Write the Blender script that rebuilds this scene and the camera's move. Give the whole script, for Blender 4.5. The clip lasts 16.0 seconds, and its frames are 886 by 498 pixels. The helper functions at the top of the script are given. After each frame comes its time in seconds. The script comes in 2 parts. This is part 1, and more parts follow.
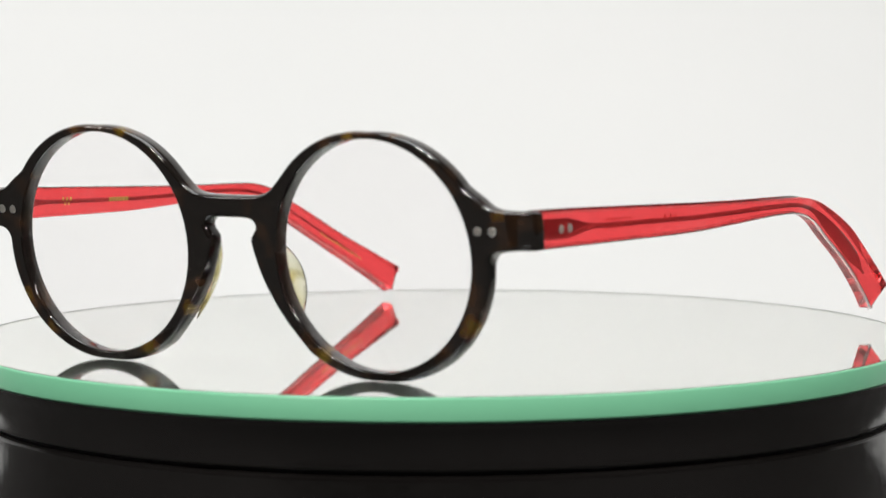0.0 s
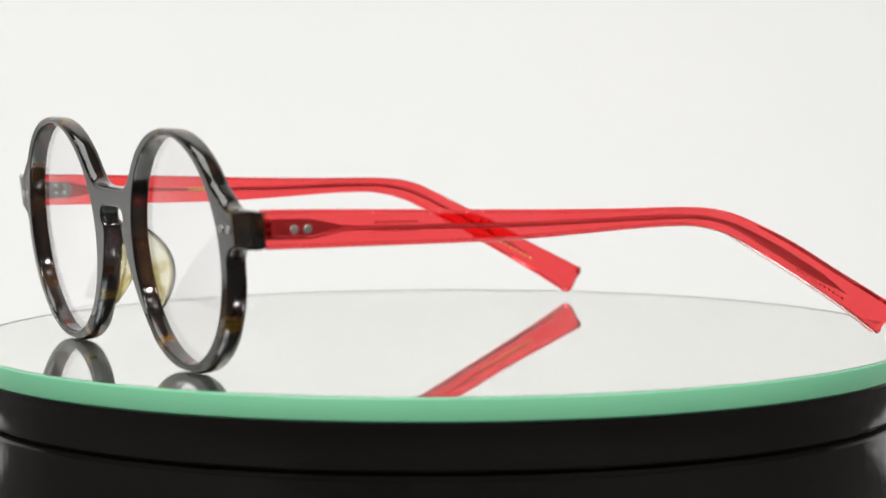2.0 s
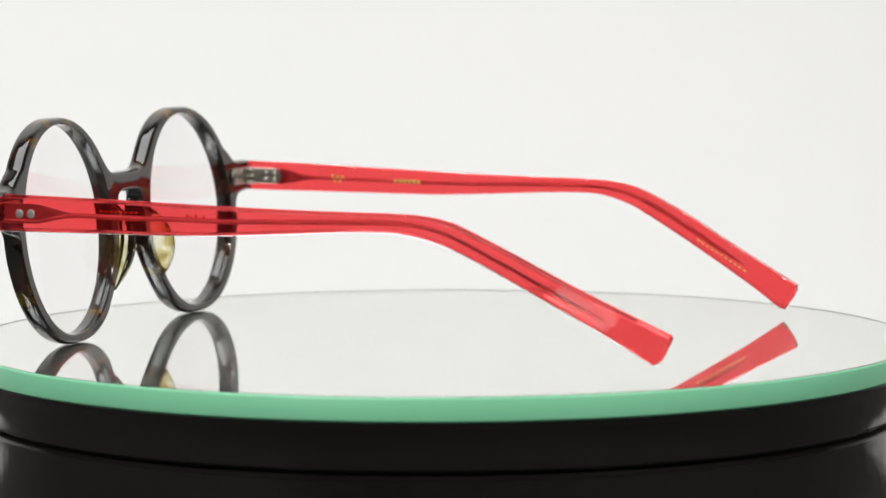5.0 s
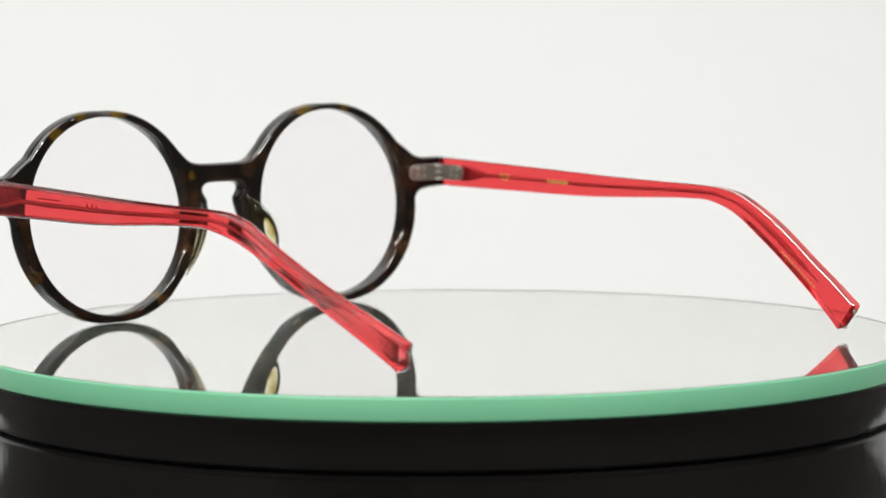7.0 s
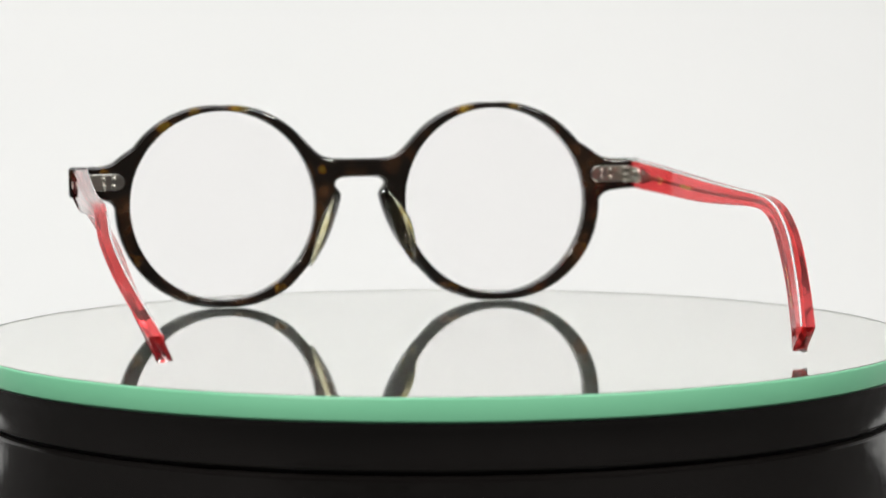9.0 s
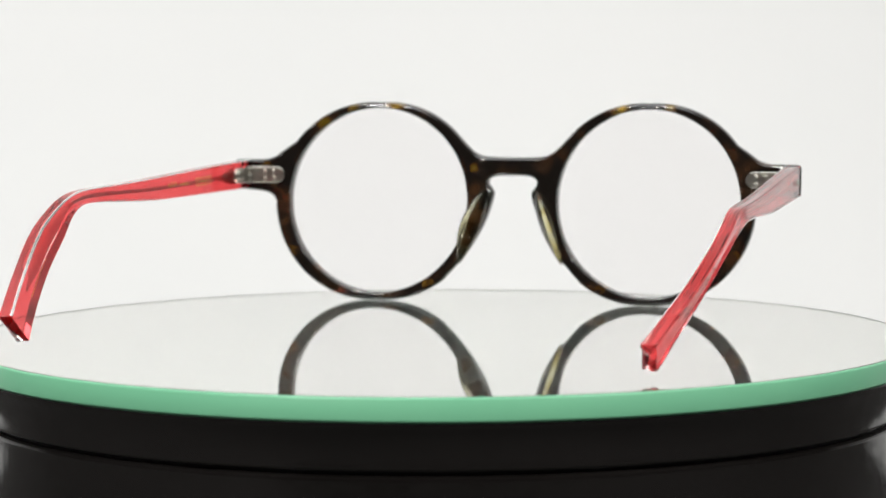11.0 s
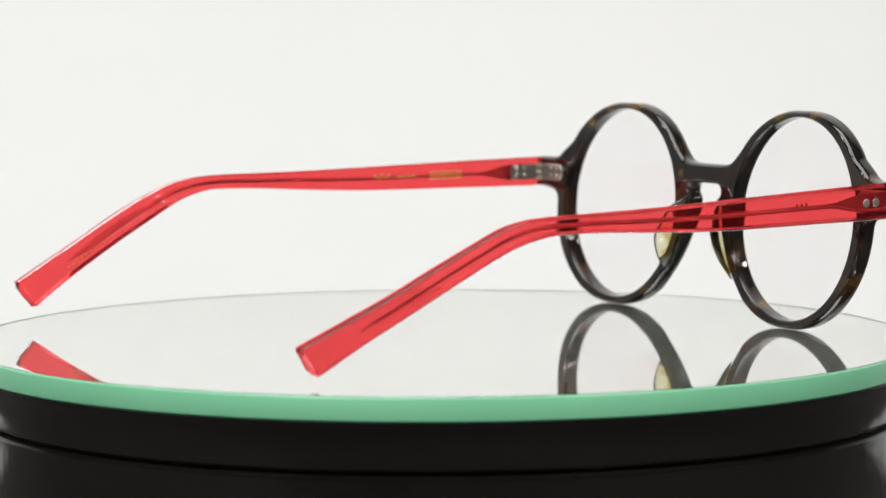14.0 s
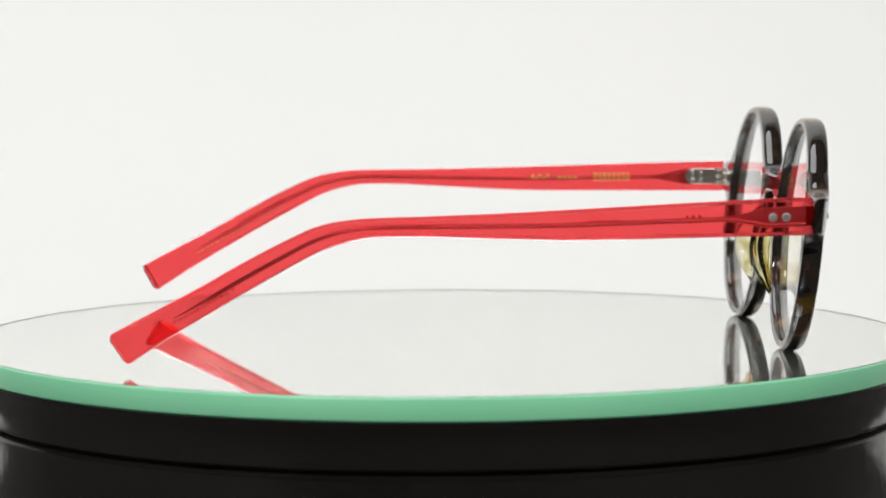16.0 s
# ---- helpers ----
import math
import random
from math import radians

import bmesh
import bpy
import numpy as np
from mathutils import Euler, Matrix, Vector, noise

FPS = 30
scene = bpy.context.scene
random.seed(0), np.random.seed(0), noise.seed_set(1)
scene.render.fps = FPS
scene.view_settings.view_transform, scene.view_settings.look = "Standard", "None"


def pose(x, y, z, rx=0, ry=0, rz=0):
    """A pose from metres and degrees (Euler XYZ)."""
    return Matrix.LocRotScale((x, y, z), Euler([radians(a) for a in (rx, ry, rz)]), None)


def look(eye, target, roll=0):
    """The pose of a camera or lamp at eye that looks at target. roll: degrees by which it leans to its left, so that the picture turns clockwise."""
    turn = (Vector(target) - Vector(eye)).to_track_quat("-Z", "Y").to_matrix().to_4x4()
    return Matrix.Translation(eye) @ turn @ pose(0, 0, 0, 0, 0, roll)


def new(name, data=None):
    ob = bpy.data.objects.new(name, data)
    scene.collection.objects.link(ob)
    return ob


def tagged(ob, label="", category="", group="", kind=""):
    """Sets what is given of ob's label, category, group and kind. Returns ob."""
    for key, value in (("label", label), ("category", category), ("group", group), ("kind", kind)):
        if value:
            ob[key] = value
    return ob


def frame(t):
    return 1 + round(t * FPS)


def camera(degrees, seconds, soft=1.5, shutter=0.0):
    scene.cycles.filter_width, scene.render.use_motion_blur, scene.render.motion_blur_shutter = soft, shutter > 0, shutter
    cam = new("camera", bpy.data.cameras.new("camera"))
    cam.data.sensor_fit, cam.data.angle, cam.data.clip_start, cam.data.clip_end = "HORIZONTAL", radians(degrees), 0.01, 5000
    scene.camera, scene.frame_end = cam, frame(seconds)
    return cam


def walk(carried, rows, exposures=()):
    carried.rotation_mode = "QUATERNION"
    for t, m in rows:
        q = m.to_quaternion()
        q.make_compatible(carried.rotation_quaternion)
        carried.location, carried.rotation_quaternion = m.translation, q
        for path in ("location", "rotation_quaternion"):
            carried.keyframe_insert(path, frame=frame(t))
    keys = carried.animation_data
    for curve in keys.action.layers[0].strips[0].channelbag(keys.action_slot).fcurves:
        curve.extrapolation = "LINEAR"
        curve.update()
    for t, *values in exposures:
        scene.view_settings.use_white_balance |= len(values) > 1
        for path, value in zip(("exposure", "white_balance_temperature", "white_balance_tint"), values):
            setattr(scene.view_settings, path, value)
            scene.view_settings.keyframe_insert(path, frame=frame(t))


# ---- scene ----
# Eyeglasses turning on a mirror-topped turntable in front of a white sweep.
# Design sizes of the eyeglasses are in millimetres (MM turns them into metres).
MM = 0.001
EYE = (0.0, -0.66, 0.0741)
AIM = (EYE[0] + 0.00101, EYE[1] + 0.99656, EYE[2] - 0.08286)
cam = camera(16.96, 16.0, soft=1.5)
cam.data.dof.use_dof = True
cam.data.dof.focus_distance = 0.645
cam.data.dof.aperture_fstop = 24.0
walk(cam, [(0.0, look(EYE, AIM, -0.235)), (16.0, look(EYE, AIM, -0.235))])

# ---- light ----
world = bpy.data.worlds.new("room_air")
scene.world = world
world.use_nodes = True
world.node_tree.nodes["Background"].inputs[0].default_value = (0.80, 0.88, 1.0, 1)
world.node_tree.nodes["Background"].inputs[1].default_value = 0.02


def area_lamp(name, eye, target, size, watts, colour=(1, 1, 1)):
    data = bpy.data.lights.new(name, "AREA")
    data.shape, data.size, data.energy, data.color = "SQUARE", size, watts, colour
    ob = new(name, data)
    ob.matrix_world = look(eye, target)
    return ob


def bulb_lamp(name, eye, radius, watts, colour=(1, 1, 1)):
    data = bpy.data.lights.new(name, "POINT")
    data.shadow_soft_size, data.energy, data.color = radius, watts, colour
    ob = new(name, data)
    ob.location = eye
    return ob


area_lamp("softbox_lamp", (-0.27, -0.02, 1.35), (-0.25, 0.70, 0.22), 1.0, 11.5, (0.97, 1.0, 1.0))
for spot in ((-0.62, -0.80, 0.85), (-0.50, -0.92, 0.87), (0.60, -0.75, 0.90), (0.72, -0.62, 0.88)):
    bulb_lamp("spot_lamp", spot, 0.055, 15.5 if spot[0] < 0 else 13.3, (1.0, 0.965, 0.93))
for spot in ((-0.95, -0.15, 0.75), (-0.92, 0.05, 0.77), (0.95, -0.20, 0.78), (0.98, 0.00, 0.76)):
    bulb_lamp("spot_lamp", spot, 0.05, 2.5, (1.0, 0.965, 0.93))
scene.view_settings.exposure = 0.0


# ---- materials ----
def material(name):
    mat = bpy.data.materials.new(name)
    mat.use_nodes = True
    tree = mat.node_tree
    return mat, tree, tree.nodes["Principled BSDF"]


def noise_node(tree, scale, detail=3.0, rough=0.5):
    tex = tree.nodes.new("ShaderNodeTexNoise")
    where = tree.nodes.new("ShaderNodeTexCoord")
    tree.links.new(where.outputs["Object"], tex.inputs["Vector"])
    tex.inputs["Scale"].default_value = scale
    tex.inputs["Detail"].default_value = detail
    tex.inputs["Roughness"].default_value = rough
    return tex


def ramp_node(tree, source, stops):
    ramp = tree.nodes.new("ShaderNodeValToRGB")
    tree.links.new(source, ramp.inputs[0])
    while len(ramp.color_ramp.elements) < len(stops):
        ramp.color_ramp.elements.new(0.5)
    for element, (at, colour) in zip(ramp.color_ramp.elements, stops):
        element.position, element.color = at, (*colour, 1)
    return ramp


def rough_noise(tree, shader, scale, low, high):
    tex = noise_node(tree, scale)
    span = tree.nodes.new("ShaderNodeMapRange")
    tree.links.new(tex.outputs["Fac"], span.inputs[0])
    span.inputs[3].default_value, span.inputs[4].default_value = low, high
    tree.links.new(span.outputs[0], shader.inputs["Roughness"])


def bump_noise(tree, shader, scale, strength, distance):
    tex = noise_node(tree, scale, 4)
    bump = tree.nodes.new("ShaderNodeBump")
    bump.inputs["Strength"].default_value, bump.inputs["Distance"].default_value = strength, distance
    tree.links.new(tex.outputs["Fac"], bump.inputs["Height"])
    tree.links.new(bump.outputs[0], shader.inputs["Normal"])


# amber flecks of the front: x, z and radius in millimetres
FLECKS = ((-30.0, 48.6, 3.0), (39.5, 48.4, 2.4), (27.0, 47.6, 3.0), (51.0, 37.0, 2.8), (-9.5, 33.0, 1.7), (57.5, 12.0, 3.4), (50.5, 5.5, 2.6),
          (-48.5, 44.0, 2.3), (-57.0, 11.5, 3.2), (-41.0, 48.2, 2.0), (12.0, 12.0, 2.4), (-21.0, 4.5, 2.6), (23.5, 3.6, 2.8), (-63.5, 33.5, 2.0))


def tortoise_acetate():
    """Black-brown acetate with a few amber flecks that let light through."""
    mat, tree, shader = material("tortoise_acetate")
    where = tree.nodes.new("ShaderNodeTexCoord")
    flat = tree.nodes.new("ShaderNodeVectorMath")
    flat.operation = "MULTIPLY"
    flat.inputs[1].default_value = (1.0, 0.45, 1.0)
    tree.links.new(where.outputs["Object"], flat.inputs[0])
    nearest = None
    for x, z, r in FLECKS:
        gap = tree.nodes.new("ShaderNodeVectorMath")
        gap.operation = "DISTANCE"
        gap.inputs[1].default_value = (x * MM, 0.0, z * MM)
        tree.links.new(flat.outputs[0], gap.inputs[0])
        ratio = tree.nodes.new("ShaderNodeMath")
        ratio.operation = "DIVIDE"
        ratio.inputs[1].default_value = r * MM
        tree.links.new(gap.outputs["Value"], ratio.inputs[0])
        if nearest is None:
            nearest = ratio.outputs[0]
        else:
            least = tree.nodes.new("ShaderNodeMath")
            least.operation = "MINIMUM"
            tree.links.new(nearest, least.inputs[0])
            tree.links.new(ratio.outputs[0], least.inputs[1])
            nearest = least.outputs[0]
    ragged = noise_node(tree, 420, 3, 0.55)
    warp = tree.nodes.new("ShaderNodeMath")
    warp.operation = "MULTIPLY_ADD"
    warp.inputs[1].default_value = 1.5
    tree.links.new(ragged.outputs["Fac"], warp.inputs[0])
    tree.links.new(nearest, warp.inputs[2])
    scaled = tree.nodes.new("ShaderNodeMath")
    scaled.operation = "DIVIDE"
    scaled.inputs[1].default_value = 3.0
    tree.links.new(warp.outputs[0], scaled.inputs[0])
    fleck = ramp_node(tree, scaled.outputs[0], [(0.36, (0.52, 0.33, 0.04)), (0.43, (0.15, 0.07, 0.010)), (0.52, (0.017, 0.011, 0.0085)), (0.75, (0.012, 0.0095, 0.008))])
    cloud = noise_node(tree, 150, 2, 0.4)
    brown = ramp_node(tree, cloud.outputs["Fac"], [(0.52, (0, 0, 0)), (0.70, (0.045, 0.018, 0.005))])
    both = tree.nodes.new("ShaderNodeMix")
    both.data_type, both.blend_type = "RGBA", "ADD"
    both.inputs[0].default_value = 1.0
    tree.links.new(fleck.outputs[0], both.inputs[6])
    tree.links.new(brown.outputs[0], both.inputs[7])
    tree.links.new(both.outputs[2], shader.inputs["Base Color"])
    clear = ramp_node(tree, scaled.outputs[0], [(0.38, (0.75, 0.75, 0.75)), (0.50, (0, 0, 0))])
    tree.links.new(clear.outputs[0], shader.inputs["Transmission Weight"])
    shader.inputs["IOR"].default_value = 1.56
    shader.inputs["Specular IOR Level"].default_value = 0.75
    rough_noise(tree, shader, 400, 0.012, 0.035)
    return mat


def clear_acetate(name, colour, rough):
    mat, tree, shader = material(name)
    cloud = noise_node(tree, 60, 2)
    pale = tuple(min(1.0, c * 1.12 + 0.004) for c in colour)
    tint = ramp_node(tree, cloud.outputs["Fac"], [(0.3, colour), (0.7, pale)])
    tree.links.new(tint.outputs[0], shader.inputs["Base Color"])
    shader.inputs["Transmission Weight"].default_value = 1.0
    shader.inputs["IOR"].default_value = 1.38
    shader.inputs["Roughness"].default_value = rough
    # hand polishing leaves the faces slightly wavy
    bump_noise(tree, shader, 110, 0.12, 0.0005)
    # light that scatters inside the acetate
    glow = tree.nodes.new("ShaderNodeBsdfTranslucent")
    tree.links.new(tint.outputs[0], glow.inputs[0])
    mix = tree.nodes.new("ShaderNodeMixShader")
    mix.inputs[0].default_value = 0.05
    tree.links.new(shader.outputs[0], mix.inputs[1])
    tree.links.new(glow.outputs[0], mix.inputs[2])
    tree.links.new(mix.outputs[0], tree.nodes["Material Output"].inputs[0])
    return mat


def pad_acetate():
    mat, tree, shader = material("nose_pad_acetate")
    cloud = noise_node(tree, 120, 2)
    tint = ramp_node(tree, cloud.outputs["Fac"], [(0.34, (0.07, 0.04, 0.012)), (0.41, (0.50, 0.38, 0.09)), (0.48, (0.84, 0.80, 0.52)), (0.62, (0.93, 0.92, 0.78))])
    tree.links.new(tint.outputs[0], shader.inputs["Base Color"])
    shader.inputs["Transmission Weight"].default_value = 1.0
    shader.inputs["IOR"].default_value = 1.45
    shader.inputs["Roughness"].default_value = 0.05
    return mat


def metal(name, colour, rough):
    mat, tree, shader = material(name)
    shader.inputs["Base Color"].default_value = (*colour, 1)
    shader.inputs["Metallic"].default_value = 1.0
    rough_noise(tree, shader, 900, rough * 0.7, rough * 1.4)
    return mat


def paint(name, low, high, rough, scale=8.0, bump=0.0):
    mat, tree, shader = material(name)
    tex = noise_node(tree, scale, 4)
    tint = ramp_node(tree, tex.outputs["Fac"], [(0.3, low), (0.7, high)])
    tree.links.new(tint.outputs[0], shader.inputs["Base Color"])
    rough_noise(tree, shader, scale * 12, rough * 0.85, min(1.0, rough * 1.15))
    if bump:
        bump_noise(tree, shader, scale * 60, bump, 0.0002)
    return mat


def lens_glass():
    mat, tree, shader = material("lens_glass")
    shader.inputs["Base Color"].default_value = (0.985, 0.975, 0.98, 1)
    shader.inputs["Transmission Weight"].default_value = 1.0
    shader.inputs["IOR"].default_value = 1.22
    shader.inputs["Roughness"].default_value = 0.0
    return mat


def plate_glass():
    mat, tree, shader = material("plate_glass")
    shader.inputs["Base Color"].default_value = (0.996, 1.0, 0.99, 1)
    shader.inputs["Transmission Weight"].default_value = 1.0
    shader.inputs["IOR"].default_value = 1.03
    rough_noise(tree, shader, 40, 0.0, 0.012)
    return mat


def mirror_glass():
    mat, tree, shader = material("mirror_glass")
    shader.inputs["Base Color"].default_value = (1.0, 1.0, 0.99, 1)
    shader.inputs["Metallic"].default_value = 1.0
    rough_noise(tree, shader, 40, 0.012, 0.03)
    haze = tree.nodes.new("ShaderNodeBsdfDiffuse")
    haze.inputs[0].default_value = (0.82, 0.85, 0.80, 1)
    mix = tree.nodes.new("ShaderNodeMixShader")
    mix.inputs[0].default_value = 0.07
    tree.links.new(shader.outputs[0], mix.inputs[1])
    tree.links.new(haze.outputs[0], mix.inputs[2])
    tree.links.new(mix.outputs[0], tree.nodes["Material Output"].inputs[0])
    return mat


TORTOISE = tortoise_acetate()
RED = clear_acetate("red_acetate", (1.0, 0.088, 0.096), 0.02)
PAD = pad_acetate()
STEEL = metal("nickel_silver", (0.74, 0.72, 0.66), 0.42)
CORE = metal("core_wire_steel", (0.72, 0.58, 0.56), 0.5)
GOLD = paint("gold_foil", (0.72, 0.46, 0.10), (0.86, 0.58, 0.16), 0.4, 900)
LENS = lens_glass()
MIRROR = mirror_glass()
PLATE = plate_glass()
GREEN = paint("green_glass_edge", (0.235, 0.67, 0.40), (0.255, 0.70, 0.42), 0.35, 30)
BLACK = paint("black_gloss_plastic", (0.008, 0.007, 0.0065), (0.014, 0.0125, 0.012), 0.16, 22, 0.05)
BLACK.node_tree.nodes["Principled BSDF"].inputs["IOR"].default_value = 1.5
bump_noise(BLACK.node_tree, BLACK.node_tree.nodes["Principled BSDF"], 26, 1.0, 0.0010)
HINGE = metal("hinge_steel", (0.60, 0.57, 0.51), 0.30)
SEAM = paint("matt_black_plastic", (0.006, 0.006, 0.006), (0.010, 0.010, 0.010), 0.6, 30)
GROUND = paint("ground_glass_rim", (0.18, 0.18, 0.16), (0.25, 0.25, 0.22), 0.7, 60)
WHITE = paint("white_sweep_paper", (0.78, 0.785, 0.78), (0.82, 0.82, 0.815), 0.9, 2.0)
DARK = paint("dark_room_paint", (0.036, 0.034, 0.032), (0.054, 0.051, 0.049), 0.8, 2.0)


# ---- mesh helpers ----
def finish(bm, angle=35):
    bmesh.ops.recalc_face_normals(bm, faces=bm.faces)
    if all(e.is_manifold for e in bm.edges) and bm.calc_volume(signed=True) < 0:
        bmesh.ops.reverse_faces(bm, faces=bm.faces)
    data = bpy.data.meshes.new("mesh")
    bm.to_mesh(data)
    bm.free()
    for polygon in data.polygons:
        polygon.use_smooth = True
    data.set_sharp_from_angle(angle=radians(angle))
    return data


def part(name, bm, mat, parent, label="", angle=35):
    data = finish(bm, angle)
    data.name = name
    data.materials.append(mat)
    ob = new(name, data)
    ob.parent = parent
    if label:
        tagged(ob, label)
    return ob


def setting(name, bm, mat, label, category):
    return tagged(part(name, bm, mat, None), label, category, kind="structure")


def lathe(profile, count=192):
    """A turned body; the profile is (radius, height) from the top of the axis to its foot."""
    bm = bmesh.new()
    rings = []
    for r, z in profile:
        if r < 1e-6:
            rings.append([bm.verts.new((0, 0, z))])
        else:
            rings.append([bm.verts.new((r * math.cos(a), r * math.sin(a), z)) for a in (2 * math.pi * k / count for k in range(count))])
    for a, b in zip(rings, rings[1:]):
        for k in range(count):
            j = (k + 1) % count
            if len(a) == 1 and len(b) == 1:
                break
            elif len(a) == 1:
                bm.faces.new((a[0], b[k], b[j]))
            elif len(b) == 1:
                bm.faces.new((a[k], b[0], a[j]))
            else:
                bm.faces.new((a[k], b[k], b[j], a[j]))
    bmesh.ops.remove_doubles(bm, verts=bm.verts, dist=1e-7)
    return bm


def loft(sections, caps=True):
    """Skin through closed sections with equal numbers of points."""
    bm = bmesh.new()
    rings = [[bm.verts.new(p) for p in section] for section in sections]
    n = len(rings[0])
    for a, b in zip(rings, rings[1:]):
        for k in range(n):
            bm.faces.new((a[k], a[(k + 1) % n], b[(k + 1) % n], b[k]))
    if caps:
        bm.faces.new(rings[0])
        bm.faces.new(rings[-1])
    return bm


def slab(size, bevel=0.0, at=(0, 0, 0), segments=2):
    bm = bmesh.new()
    bmesh.ops.create_cube(bm, size=1)
    bmesh.ops.scale(bm, vec=size, verts=bm.verts)
    if bevel:
        bmesh.ops.bevel(bm, geom=list(bm.edges), offset=bevel, segments=segments, affect="EDGES", profile=0.5)
    bmesh.ops.translate(bm, vec=at, verts=bm.verts)
    return bm


def stud(radius, height, axis, at, dome=0.35):
    """A low rivet head or barrel along an axis."""
    bm = lathe([(0, height), (radius * 0.6, height * (1 - dome * 0.2)), (radius * 0.92, height * (1 - dome)), (radius, 0), (0, -height * 0.5)], 20)
    turn = Vector(axis).to_track_quat("Z", "Y").to_matrix().to_4x4()
    bmesh.ops.transform(bm, matrix=Matrix.Translation(at) @ turn, verts=bm.verts)
    return bm


def smooth_through(points, steps):
    """Catmull-Rom through open points."""
    pts = [Vector(points[0]) * 2 - Vector(points[1])] + [Vector(p) for p in points] + [Vector(points[-1]) * 2 - Vector(points[-2])]
    out = []
    for a, b, c, d in zip(pts, pts[1:], pts[2:], pts[3:]):
        for k in range(steps):
            t = k / steps
            out.append(0.5 * (2 * b + (c - a) * t + (2 * a - 5 * b + 4 * c - d) * t * t + (3 * b - a - 3 * c + d) * t ** 3))
    return out + [pts[-2]]


# ---- setting ----
def sweep():
    """White paper that lies under the turntable and curves up behind it."""
    line = [(0.14, -0.060), (0.45, -0.060)]
    line += [(0.45 + 0.35 * math.sin(a), 0.29 - 0.35 * math.cos(a)) for a in (math.pi / 2 * k / 16 for k in range(1, 17))]
    line += [(0.80, 1.70)]
    bm = bmesh.new()
    front = [[bm.verts.new((x, y, z)) for x in (-0.31, 0.38)] for y, z in line]
    back = [[bm.verts.new((x, y + 0.004, z - 0.004)) for x in (-0.31, 0.38)] for y, z in line]
    for skin in (front, back):
        for a, b in zip(skin, skin[1:]):
            bm.faces.new((a[0], a[1], b[1], b[0]))
    for k in (0, 1):
        for (a, b), (c, d) in zip(zip(front, front[1:]), zip(back, back[1:])):
            bm.faces.new((a[k], b[k], d[k], c[k]))
    bm.faces.new((*front[0], *reversed(back[0])))
    bm.faces.new((*front[-1], *reversed(back[-1])))
    return setting("backdrop", bm, WHITE, "seamless white paper sweep behind the turntable", "backdrop")


sweep()
# unseen white sheet, added to give the black base grey reflections at its sides
setting("reflector_sheet", slab((2.44, 0.56, 0.002), 0.0, (0, 0.53, -0.0655)), WHITE, "unseen white sheet added on the worktable for the base to reflect", "paper")
setting("floor", slab((5.2, 4.2, 0.05), 0.0, (0, -1.2, -0.90)), DARK, "dark studio floor", "floor")
setting("ceiling", slab((5.2, 4.2, 0.05), 0.0, (0, -1.2, 2.2)), DARK, "dark studio ceiling", "ceiling")
setting("wall_south", slab((5.2, 0.05, 3.1), 0.0, (0, -3.3, 0.65)), DARK, "dark studio wall behind the camera", "wall")
# unseen wall, made white and near so that lenses and rims reflect it
setting("wall_north", slab((5.2, 0.05, 3.1), 0.0, (0, 0.87, 0.65)), WHITE, "unseen white wall added behind the sweep as a reflector for the lenses", "wall")
setting("wall_left", slab((0.05, 4.2, 3.1), 0.0, (-2.6, -1.2, 0.65)), DARK, "dark studio side wall", "wall")
setting("wall_right", slab((0.05, 4.2, 3.1), 0.0, (2.6, -1.2, 0.65)), DARK, "dark studio side wall", "wall")


def work_table():
    table = tagged(new("work_table"), "plain dark worktable under the paper sweep", "table")
    part("tabletop", slab((2.5, 1.28, 0.03), 0.003, (0, 0.19, -0.0817)), DARK, table)
    for x in (-1.2, 1.2):
        for y in (-0.40, 0.78):
            part("leg", slab((0.05, 0.05, 0.777), 0.003, (x, y, -0.4855)), DARK, table)
    return table


work_table()

# ---- turntable ----
DISC_R, DISC_H = 0.1053, 0.0050


def turntable():
    body = tagged(new("turntable"), "glossy black round plastic display turntable base", "turntable")
    part("upper_ring", lathe([(0, -0.0052), (0.1046, -0.0052), (0.1046, -0.0058), (0.1041, -0.0066), (0.1036, -0.0076), (0.1032, -0.0087), (0.1029, -0.0100), (0.1027, -0.0114), (0.1026, -0.0128), (0.1026, -0.0140), (0.1026, -0.0143), (0.1024, -0.0146), (0.1021, -0.0148), (0, -0.0148)]), BLACK, body)
    part("seam", lathe([(0, -0.0148), (0.1006, -0.0148), (0.1006, -0.0156), (0, -0.0156)]), SEAM, body, "matt black recessed seam")
    part("housing", lathe([(0, -0.0156), (0.1014, -0.0156), (0.1020, -0.0157), (0.1024, -0.0160), (0.1025, -0.0164), (0.1025, -0.0168), (0.1025, -0.0536), (0.1025, -0.0540), (0.1005, -0.0560), (0, -0.0560)]), BLACK, body)
    for k in range(4):
        a = math.pi / 4 + k * math.pi / 2
        bm = lathe([(0, -0.0560), (0.010, -0.0560), (0.010, -0.0666), (0, -0.0666)], 24)
        bmesh.ops.translate(bm, vec=(0.08 * math.cos(a), 0.08 * math.sin(a), 0), verts=bm.verts)
        part("foot", bm, SEAM, body)
    return body


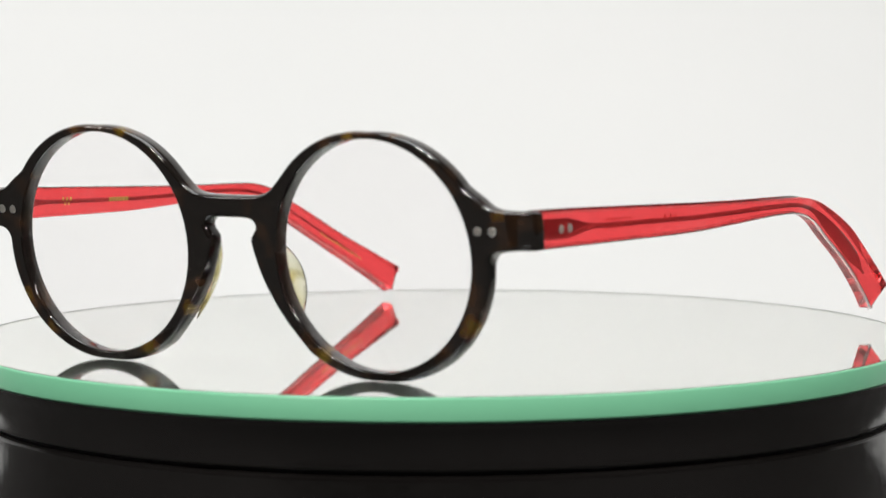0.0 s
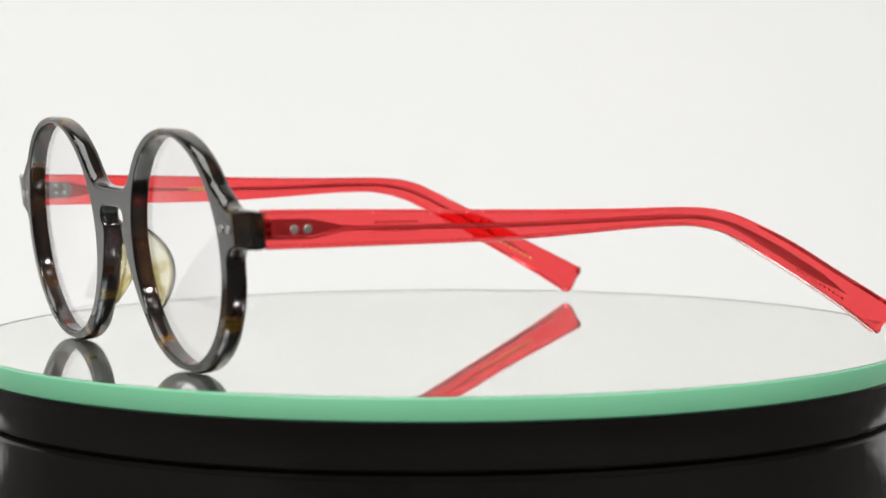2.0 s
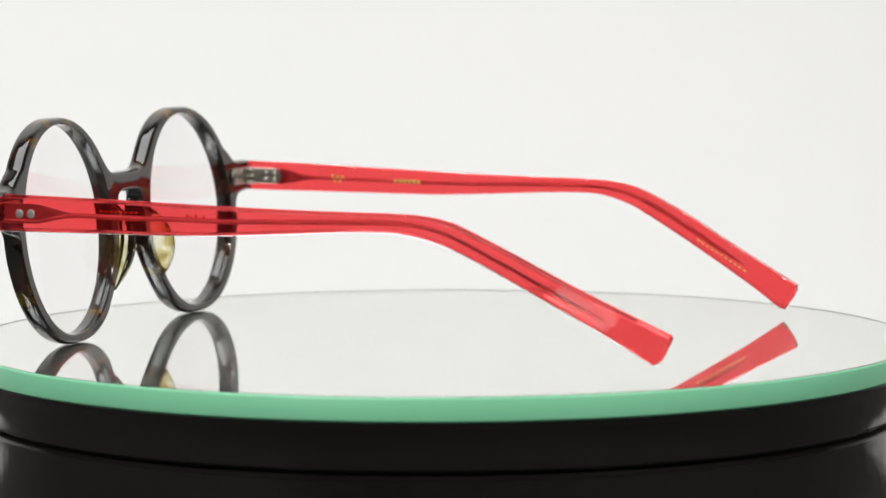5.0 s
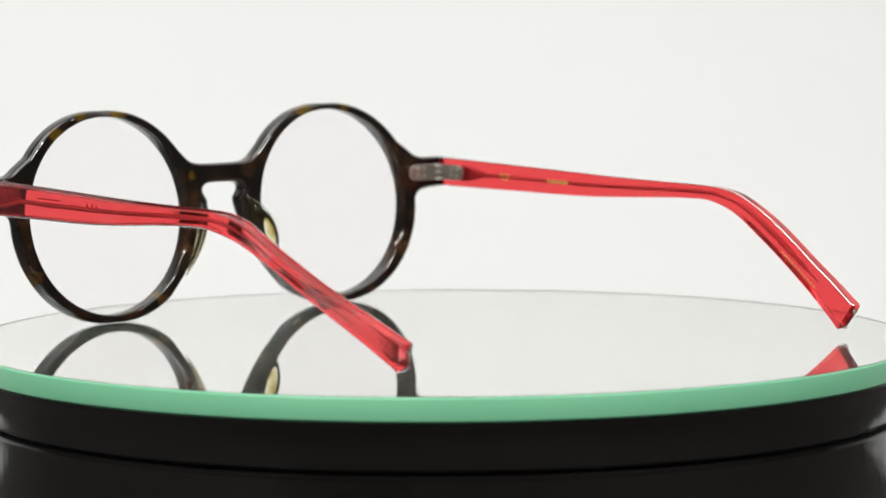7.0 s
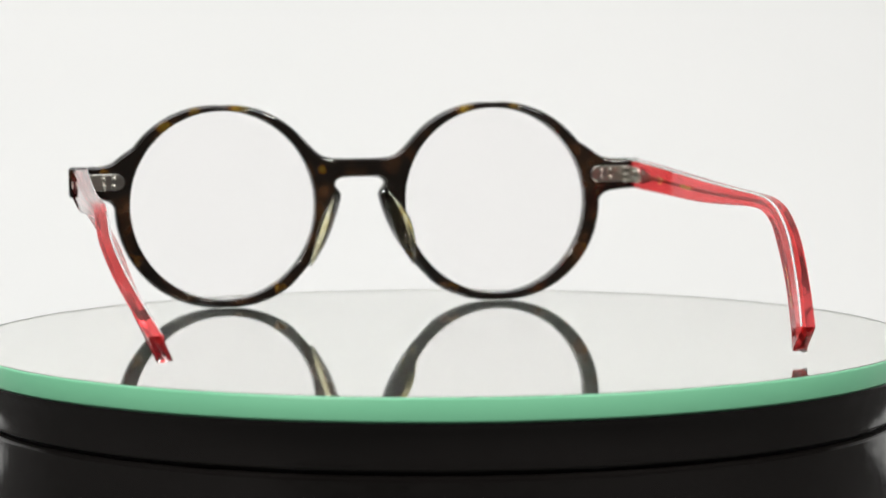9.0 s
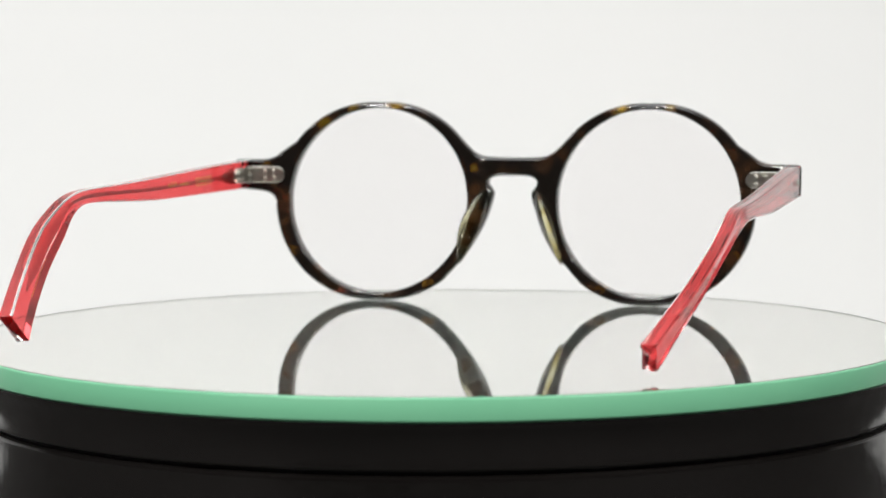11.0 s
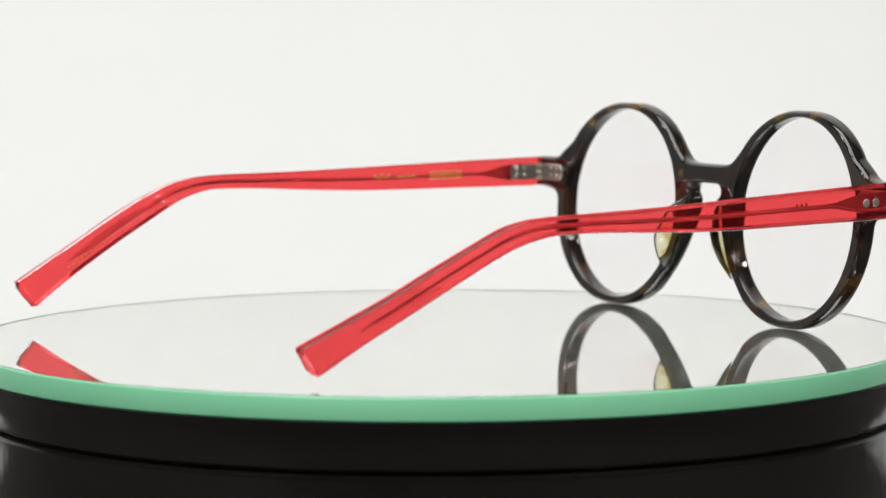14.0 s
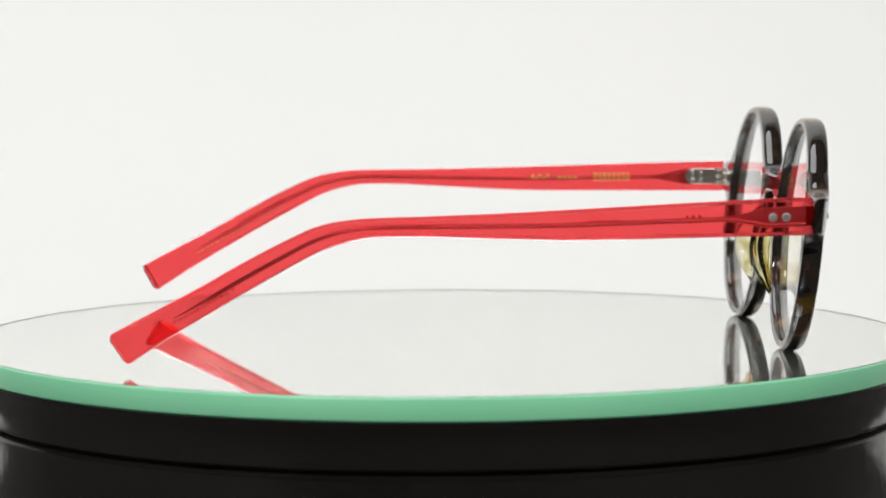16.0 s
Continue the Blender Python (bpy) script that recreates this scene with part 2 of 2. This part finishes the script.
def mirror_plate():
    plate = tagged(new("mirror_plate"), "round mirror glass plate with a pale green edge on the turntable", "mirror")
    part("edge_band", lathe([(DISC_R - 0.0004, -DISC_H + 0.0004), (DISC_R - 0.0004, -0.0001), (DISC_R - 0.0002, -0.0002), (DISC_R, -0.0005), (DISC_R, -DISC_H + 0.0004), (DISC_R - 0.0004, -DISC_H), (0, -DISC_H), (0, -DISC_H + 0.0004), (DISC_R - 0.0004, -DISC_H + 0.0004)], 256), GREEN, plate, "smooth pale green glass edge")
    part("glass_sheet", lathe([(0, 0), (DISC_R - 0.0006, 0), (DISC_R - 0.0006, -0.0003), (0, -0.0003)], 256), PLATE, plate, "clear glass sheet over the silvering")
    part("mirror_face", lathe([(0, -0.00032), (DISC_R - 0.00062, -0.00032), (DISC_R - 0.00062, -0.0044), (0, -0.0044)], 256), MIRROR, plate, "bright silvered back")
    part("seal_ring", lathe([(DISC_R - 0.00058, -0.0044), (DISC_R - 0.00058, -0.00006), (DISC_R - 0.00042, -0.00006), (DISC_R - 0.00042, -0.0044), (DISC_R - 0.00058, -0.0044)], 256), GROUND, plate, "grey ground rim of the glass")
    return plate


turntable()
plate = mirror_plate()

# ---- eyeglasses ----
RING_X, RING_Z = 34.3, 24.62
LENS_R = 22.9
HALF_T = 2.1
LEAN = 0.093


def front_y(x, z):
    """Middle of the front's thickness: it leans forward at the top and bows back to the sides."""
    return (z - RING_Z) * LEAN - 0.8 * (x / 60) ** 2 - 1.3 * (max(0.0, x - 20) / 52) ** 2


def thinned(x, y):
    """The end pieces roll off towards their tips, in front more than behind."""
    k = min(1.0, max(0.0, (abs(x) - 60) / 12)) ** 1.6
    return y * (1 - k * (0.62 if y > 0 else 0.25))


def drawn_in(x, y):
    """The tips of the end pieces slant inward from back to front."""
    k = min(1.0, max(0.0, (abs(x) - 65) / 7))
    return x - math.copysign(1.3 * k * max(0.0, (y / HALF_T + 0.7) / 1.7), x)


def ring_edge(a):
    """Outer edge of the right-hand rim at an angle."""
    c = max(0.0, math.cos(a))
    r = 24.55 + 1.9 * abs(math.cos(a)) + 0.2 * c ** 3
    return Vector((RING_X + r * math.cos(a), RING_Z + r * math.sin(a)))


def front_outline():
    rad = math.radians
    keyhole = [(0.0, 31.15), (2.4, 31.15), (4.6, 30.95), (5.9, 30.2), (6.15, 29.2), (5.5, 28.2), (4.9, 27.2), (4.9, 26.0), (5.6, 23.4), (7.0, 19.6), (9.2, 15.4), (11.9, 11.4), (14.8, 8.0)]
    half = smooth_through([Vector(p) for p in keyhole], 5)
    half += [ring_edge(rad(a)) for a in range(-130, -5, 3)]
    half += smooth_through([ring_edge(rad(-5)), Vector((61.1, 24.7)), Vector((62.4, 26.1)), Vector((64.6, 26.75)), Vector((68.0, 27.1))], 5)
    half += [Vector((71.2, 27.25)), Vector((71.9, 27.5)), Vector((72.1, 28.2)), Vector((72.1, 33.8)), Vector((71.9, 34.5)), Vector((71.2, 34.75))]
    half += smooth_through([Vector((68.0, 34.75)), Vector((64.0, 34.85)), Vector((61.4, 35.6)), Vector((59.3, 37.1)), ring_edge(rad(34))], 5)
    half += [ring_edge(rad(a)) for a in range(36, 140, 3)]
    half += smooth_through([ring_edge(rad(140)), Vector((11.9, 38.7)), Vector((9.6, 36.75)), Vector((7.0, 35.95)), Vector((3.0, 35.75)), Vector((0.0, 35.75))], 5)
    clean = [half[0]]
    for p in half[1:]:
        if (p - clean[-1]).length > 0.12:
            clean.append(p)
    mirrored = [Vector((-p.x, p.y)) for p in reversed(clean[1:-1])]
    return clean + mirrored


def hole(side, r=LENS_R, count=120):
    return [Vector((side * RING_X + r * math.cos(a), RING_Z + 0.2 + r * math.sin(a))) for a in (2 * math.pi * k / count for k in range(count))]


def wall_of(bm, loop, inward, half_t, bevel, depth, steps=6):
    """Rounded wall along a closed outline; returns the two loops at which the flat faces begin."""
    n = len(loop)
    area = sum(loop[k].x * loop[(k + 1) % n].y - loop[(k + 1) % n].x * loop[k].y for k in range(n))
    sign = (1 if area > 0 else -1) * inward
    normals = []
    for k in range(n):
        d = loop[(k + 1) % n] - loop[k - 1]
        normals.append(Vector((-d.y, d.x)).normalized() * sign)
    profile = []
    for k in range(steps + 1):
        a = math.pi / 2 * k / steps
        profile.append((bevel * (1 - math.sin(a)), half_t - depth * (1 - math.cos(a))))
    profile.insert(0, (bevel + 0.05, half_t))
    profile += [(i, -y) for i, y in reversed(profile)]
    rings = []
    for inset, y in profile:
        rings.append([bm.verts.new(Vector((drawn_in(p.x + q.x * inset, y), thinned(p.x, y) + front_y(p.x, p.y), p.y + q.y * inset)) * MM) for p, q in zip(loop, normals)])
    for a, b in zip(rings, rings[1:]):
        for k in range(n):
            bm.faces.new((a[k], a[(k + 1) % n], b[(k + 1) % n], b[k]))
    return rings[0], rings[-1]


def front_mesh():
    bm = bmesh.new()
    loops = [wall_of(bm, front_outline(), 1, HALF_T, 0.86, 1.55), wall_of(bm, hole(-1), -1, HALF_T, 0.45, 0.9), wall_of(bm, hole(1), -1, HALF_T, 0.45, 0.9)]
    for k in (0, 1):
        edges = []
        for pair in loops:
            loop = pair[k]
            edges += [bm.edges.get((loop[j], loop[(j + 1) % len(loop)])) for j in range(len(loop))]
        bmesh.ops.triangle_fill(bm, use_beauty=True, use_dissolve=False, edges=edges)
    return bm


def lens_mesh(side):
    """Thin clear meniscus that sits in the rim."""
    bm = bmesh.new()
    layers = []
    for face in (0.55, -0.55):
        rows = []
        for j in range(9):
            r = (LENS_R + 0.35) * j / 8
            bow = face + 1.0 - 2.2 * (r / LENS_R) ** 2
            if j == 0:
                rows.append([bm.verts.new(Vector((side * RING_X, bow * 0.6 + front_y(side * RING_X, RING_Z), RING_Z)) * MM)])
            else:
                row = []
                for k in range(96):
                    a = 2 * math.pi * k / 96
                    x, z = side * RING_X + r * math.cos(a), RING_Z + 0.2 + r * math.sin(a)
                    row.append(bm.verts.new(Vector((x, bow * 0.6 + front_y(x, z), z)) * MM))
                rows.append(row)
        layers.append(rows)
        for a, b in zip(rows, rows[1:]):
            for k in range(96):
                j = (k + 1) % 96
                bm.faces.new((a[0], b[k], b[j]) if len(a) == 1 else (a[k], b[k], b[j], a[j]))
    for k in range(96):
        j = (k + 1) % 96
        bm.faces.new((layers[0][-1][k], layers[0][-1][j], layers[1][-1][j], layers[1][-1][k]))
    return bm


def nose_pad_mesh(side):
    """Moulded acetate pad, a leaf that stands back from the nose side of the rim."""
    sections = []
    for k in range(17):
        s = k / 16
        z = 28.2 - 18.6 * s
        bulge = max(0.06, math.sin(math.pi * min(1.0, s ** 0.85))) ** 0.75
        x0 = 5.9 + 1.3 * s + 5.6 * s * s
        back = 5.8 * bulge
        ring = []
        for j in range(16):
            a = 2 * math.pi * j / 16
            depth = -1.4 - back * (0.5 - 0.5 * math.cos(a))
            x = x0 + 1.45 * bulge * math.sin(a) + 0.60 * (-depth - 1.4)
            ring.append(Vector((side * x, depth + front_y(side * x, z), z)) * MM)
        sections.append(ring)
    return loft(sections)


# temple profile: upper and lower edge, (distance back, height) from the joint
UPPER = [(0, 3.75), (9.3, 3.6), (24.3, 3.2), (47.3, 2.5), (63.3, 2.0), (77.3, 1.6), (88, 1.35), (94.8, 0.9), (100.3, -0.2), (105.3, -2.2), (114.3, -6.5), (125.3, -12.3), (135.3, -17.2), (143.2, -21.1)]
LOWER = [(0, -3.75), (9.3, -3.75), (24.3, -3.7), (47.3, -3.6), (63.3, -3.0), (77.3, -2.4), (87.3, -2.35), (91.8, -2.8), (96.3, -3.9), (100.8, -5.6), (109.3, -10.0), (120.3, -16.0), (131.3, -22.2), (139.4, -27.2)]
TOP_LINE = smooth_through([Vector(p) for p in UPPER], 6)
LOW_LINE = smooth_through([Vector(p) for p in LOWER], 6)
THICK = 3.7


# the two temples are bent slightly differently
BOW = {
    -1: smooth_through([Vector(p) for p in ((0, 0), (47, 3.8), (80, 6.1), (92, 6.5), (104, 6.2), (118, 5.0), (132, 2.4), (146, -0.9))], 12),
    1: smooth_through([Vector(p) for p in ((0, 0), (47, 3.8), (80, 6.4), (92, 7.1), (104, 7.1), (118, 5.3), (132, 2.5), (146, -0.8))], 12),
}
TWIST = {-1: -1.9, 1: -1.0}


def bow(u, side):
    """How far the temple swings outward at a distance back."""
    return float(np.interp(u, [p.x for p in BOW[side]], [p.y for p in BOW[side]]))


def ease(u, start, end):
    t = min(1.0, max(0.0, (u - start) / (end - start)))
    return t * t * (3 - 2 * t)


def lift(u, side):
    """How far the ear end rises above the side profile."""
    return 0.07 * max(0.0, bow(u, side)) * ease(u, 50, 98)


def temple_section(up, low, side, thick, corner, offset=0.0):
    """Rounded-rectangle section between the two edges; thickness goes inward."""
    mid, half = (up + low) / 2, (up - low).length / 2
    way = (up - low).normalized()
    corner = min(corner, half * 0.95, thick * 0.48)
    ring = []
    for cu, cw, start in ((1, 1, 0), (1, -1, 90), (-1, -1, 180), (-1, 1, 270)):
        for k in range(7):
            a = radians(start + 22.5 * min(4, max(0, k - 1)))
            v = cu * (half - corner) + corner * math.cos(a)
            w = cw * (thick / 2 - corner) + corner * math.sin(a)
            # a support point on either side of the rounding keeps the flats flat
            if k in (0, 6):
                if abs(math.cos(a)) > 0.5:
                    w -= cw * corner * 0.12
                else:
                    v -= cu * corner * 0.12
            p = mid + way * v
            twist = -TWIST[side] * ease(mid.x, 92, 112) * v / max(half, 0.5)
            ring.append(Vector((side * (bow(p.x, side) - w - THICK / 2 - offset + twist), -p.x, p.y + lift(p.x, side))) * MM)
    return ring


def temple_mesh(side):
    sections = []
    count = len(TOP_LINE)
    first = temple_section(TOP_LINE[0], LOW_LINE[0], side, THICK, 0.3)
    sections.append(first)
    for k in range(1, count):
        s = k / (count - 1)
        thick = THICK - 0.5 * math.sin(math.pi * s)
        sections.append(temple_section(TOP_LINE[k], LOW_LINE[k], side, thick, 0.32))
    up, low = TOP_LINE[-1], LOW_LINE[-1]
    along = Vector((up.y - low.y, low.x - up.x)).normalized()
    for out, shrink in ((0.35, 0.15), (0.62, 0.5), (0.80, 0.95), (0.88, 1.35)):
        way = (up - low).normalized() * shrink
        sections.append(temple_section(up + along * out - way, low + along * out + way, side, THICK - shrink * 1.6, 0.6))
    return loft(sections)


def core_mesh(side):
    """Stamped plate that narrows into the wire inside the acetate."""
    sections = []
    mids = [(a + b) / 2 for a, b in zip(TOP_LINE, LOW_LINE)]
    ways = [(a - b).normalized() for a, b in zip(TOP_LINE, LOW_LINE)]
    for k, (mid, way) in enumerate(zip(mids, ways)):
        u = mid.x
        if u < 0.5 or u > 131:
            continue
        half = 2.0 if u < 9.5 else max(0.48, 2.0 - (u - 9.5) * 0.21) * (1 - 0.8 * ease(u, 120, 131))
        sections.append(temple_section(mid + way * half, mid - way * half, side, 0.95, 0.4))
    return loft(sections)


def round_plate(side, y):
    """Thin hinge plate with one round end, on the back of the front."""
    outline = [(68.5, 29.0), (68.5, 33.0)]
    outline += [(60.6 - 2.0 * math.sin(a), 31.0 + 2.0 * math.cos(a)) for a in (math.pi * k / 12 for k in range(13))]
    bm = bmesh.new()
    rings = []
    for depth, grow in ((0.0, 1.0), (-0.45, 1.0), (-0.6, 0.93)):
        rings.append([bm.verts.new(Vector((side * (64 + (x - 64) * (0.98 if grow < 1 else 1.0)), y + depth, 31 + (z - 31) * grow)) * MM) for x, z in outline])
    for a, b in zip(rings, rings[1:]):
        for k in range(len(a)):
            j = (k + 1) % len(a)
            bm.faces.new((a[k], a[j], b[j], b[k]))
    bm.faces.new(rings[0])
    bm.faces.new(list(reversed(rings[-1])))
    return bm


def moved(bm, m):
    bmesh.ops.transform(bm, matrix=m, verts=bm.verts)
    return bm


def plate_on_temple(side, inner):
    """Thin hinge plate with a round end, let into the inner face of the temple."""
    outline = [(-0.6, -1.9), (-0.6, 1.9)] + [(7.6 + 1.9 * math.sin(a), 1.9 * math.cos(a)) for a in (math.pi * k / 12 for k in range(13))]
    sections = []
    for depth, grow in ((0.3, 1.0), (-0.3, 1.0), (-0.42, 0.93)):
        sections.append([Vector((inner + side * (bow(u, side) + depth) * MM, -u * MM, z * grow * MM)) for u, z in outline])
    return loft(sections)


def temple(side, glasses, joint, splay, pitch, length):
    ob = part("temple", temple_mesh(side), RED, glasses, "translucent red acetate temple with a core wire")
    ob.matrix_local = pose(side * joint[0] * MM, joint[1] * MM, joint[2] * MM, pitch, 0, splay) @ Matrix.Diagonal((1, length, 1, 1))
    part("core_wire", core_mesh(side), CORE, ob, "dark steel core wire")
    for u in (5.6, 8.3):
        part("rivet", stud(0.0009, 0.00012, (side, 0, 0), (side * bow(u, side) * MM, -u * MM, 0)), STEEL, ob, "round silver rivet")
    inner = -side * (THICK + 0.02) * MM
    part("hinge_plate", plate_on_temple(side, inner), HINGE, ob, "nickel silver hinge plate")
    for u in (5.6, 7.7):
        for z in (-0.85, 0.85):
            part("rivet", stud(0.0005, 0.0003, (-side, 0, 0), (inner + side * (bow(u, side) - 0.42) * MM, -u * MM, z * MM)), STEEL, ob, "round silver rivet")
    # gilt lettering too small to read, as bars
    gap = -side * (THICK + 0.005) * MM
    if side < 0:
        runs = [(23.5 + 1.15 * k, 0.8, z, 0.35) for k in range(8) for z in (0.9, 0.1, -0.7)] + [(36.5 + 1.3 * k, 0.9, 0.1, 0.5) for k in range(4)] + [(43.2, 0.5, 0.5, 0.9), (44.2, 0.7, 0.1, 0.5), (45.2, 0.5, 0.5, 0.9), (46.1, 0.6, 0.0, 0.5), (47.0, 0.5, 0.4, 0.9)]
    else:
        runs = [(23.0, 0.5, 0.6, 0.8), (23.6, 0.5, -0.5, 0.7), (24.3, 0.5, 0.5, 0.8), (24.9, 0.5, -0.5, 0.7), (25.6, 0.5, 0.5, 0.8)] + [(39.5 + 1.2 * k, 0.8, 0.0, 0.9) for k in range(6)]
    for u, length, z, tall in runs:
        part("gilt_mark", slab((0.00003, length * MM, tall * MM), 0, (gap + side * bow(u, side) * MM, -u * MM, (z - u * 0.008 + lift(u, side)) * MM)), GOLD, ob, "gold stamped mark")
    for k in range(11):
        t = (k + 0.5) / 11
        u, z = 117 + 13.5 * t, -11.6 - 7.2 * t
        bm = slab((0.00003, 0.0007, 0.0004), 0)
        moved(bm, Matrix.Translation((gap + side * bow(u, side) * MM, -u * MM, z * MM)) @ Matrix.Rotation(radians(side * -8), 4, "Z") @ Matrix.Rotation(radians(28), 4, "X"))
        part("gilt_mark", bm, GOLD, ob, "gold stamped mark")
    return ob


def eyeglasses():
    glasses = tagged(new("eyeglasses"), "round tortoiseshell acetate eyeglasses with translucent red temples, standing open", "glasses")
    front = part("front_frame", front_mesh(), TORTOISE, glasses, "glossy dark tortoiseshell acetate front")
    set_of_front = pose(0.4 * MM, -0.4 * MM, 0, 0, 0, -0.6)
    front.matrix_local = set_of_front
    for side in (-1, 1):
        lens = part("lens", lens_mesh(side), LENS, glasses, "thin clear demo lens")
        lens.matrix_local = set_of_front
        lens.visible_shadow = False
        part("nose_pad", nose_pad_mesh(side), PAD, front, "translucent olive acetate nose pad", 60)
        for x in (59.2, 62.4):
            part("rivet", stud(0.0009, 0.00014, (0, 1, 0), (side * x * MM, (thinned(x, HALF_T) + front_y(side * x, 30.7)) * MM, 0.0307)), STEEL, front, "round silver rivet")
        y = thinned(64, -HALF_T) + front_y(side * 64, 31)
        plate_bm = round_plate(side, y)
        hinge = part("hinge", plate_bm, HINGE, front, "nickel silver hinge plate")
        for x in (61.2, 63.6):
            for z in (30.1, 31.9):
                part("rivet", stud(0.0005, 0.0003, (0, -1, 0), (side * x * MM, (y - 0.6) * MM, z * MM)), STEEL, hinge, "round silver rivet")
        for k, z in enumerate((29.4, 31.0, 32.6)):
            bm = stud(0.0010, 0.00075, (0, 0, 1), (side * 0.0675, (y - 1.5) * MM, z * MM - 0.0003), 0.1)
            part("barrel", bm, STEEL, hinge)
    temple(-1, glasses, (70.9, -2.2, 31.0), -1.3, 0.0, 1.000)
    temple(1, glasses, (72.4, -4.7, 31.0), -3.9, 1.0, 0.990)
    return glasses


glasses = eyeglasses()


# ---- what moves ----
SPIN_X, SPIN_Y = -0.03835, 0.06559


def turn_at(t):
    """Degrees that the plate has turned; 0 at 8 s."""
    s = t - 8.0
    return -14.589 * s -0.21347 +0.00334 * s +0.010095 * s ** 2 -0.0001907 * s ** 3


def motions():
    times = [k * 0.5 for k in range(33)]
    walk(plate, [(t, pose(0, 0, 0, 0, 0, turn_at(t))) for t in times])
    rows = []
    for t in times:
        a = radians(turn_at(t))
        x, y = SPIN_X * math.cos(a) - SPIN_Y * math.sin(a), SPIN_X * math.sin(a) + SPIN_Y * math.cos(a)
        rows.append((t, pose(x, y, 0, 0, 0, 29.27 + turn_at(t))))
    walk(glasses, rows)


motions()
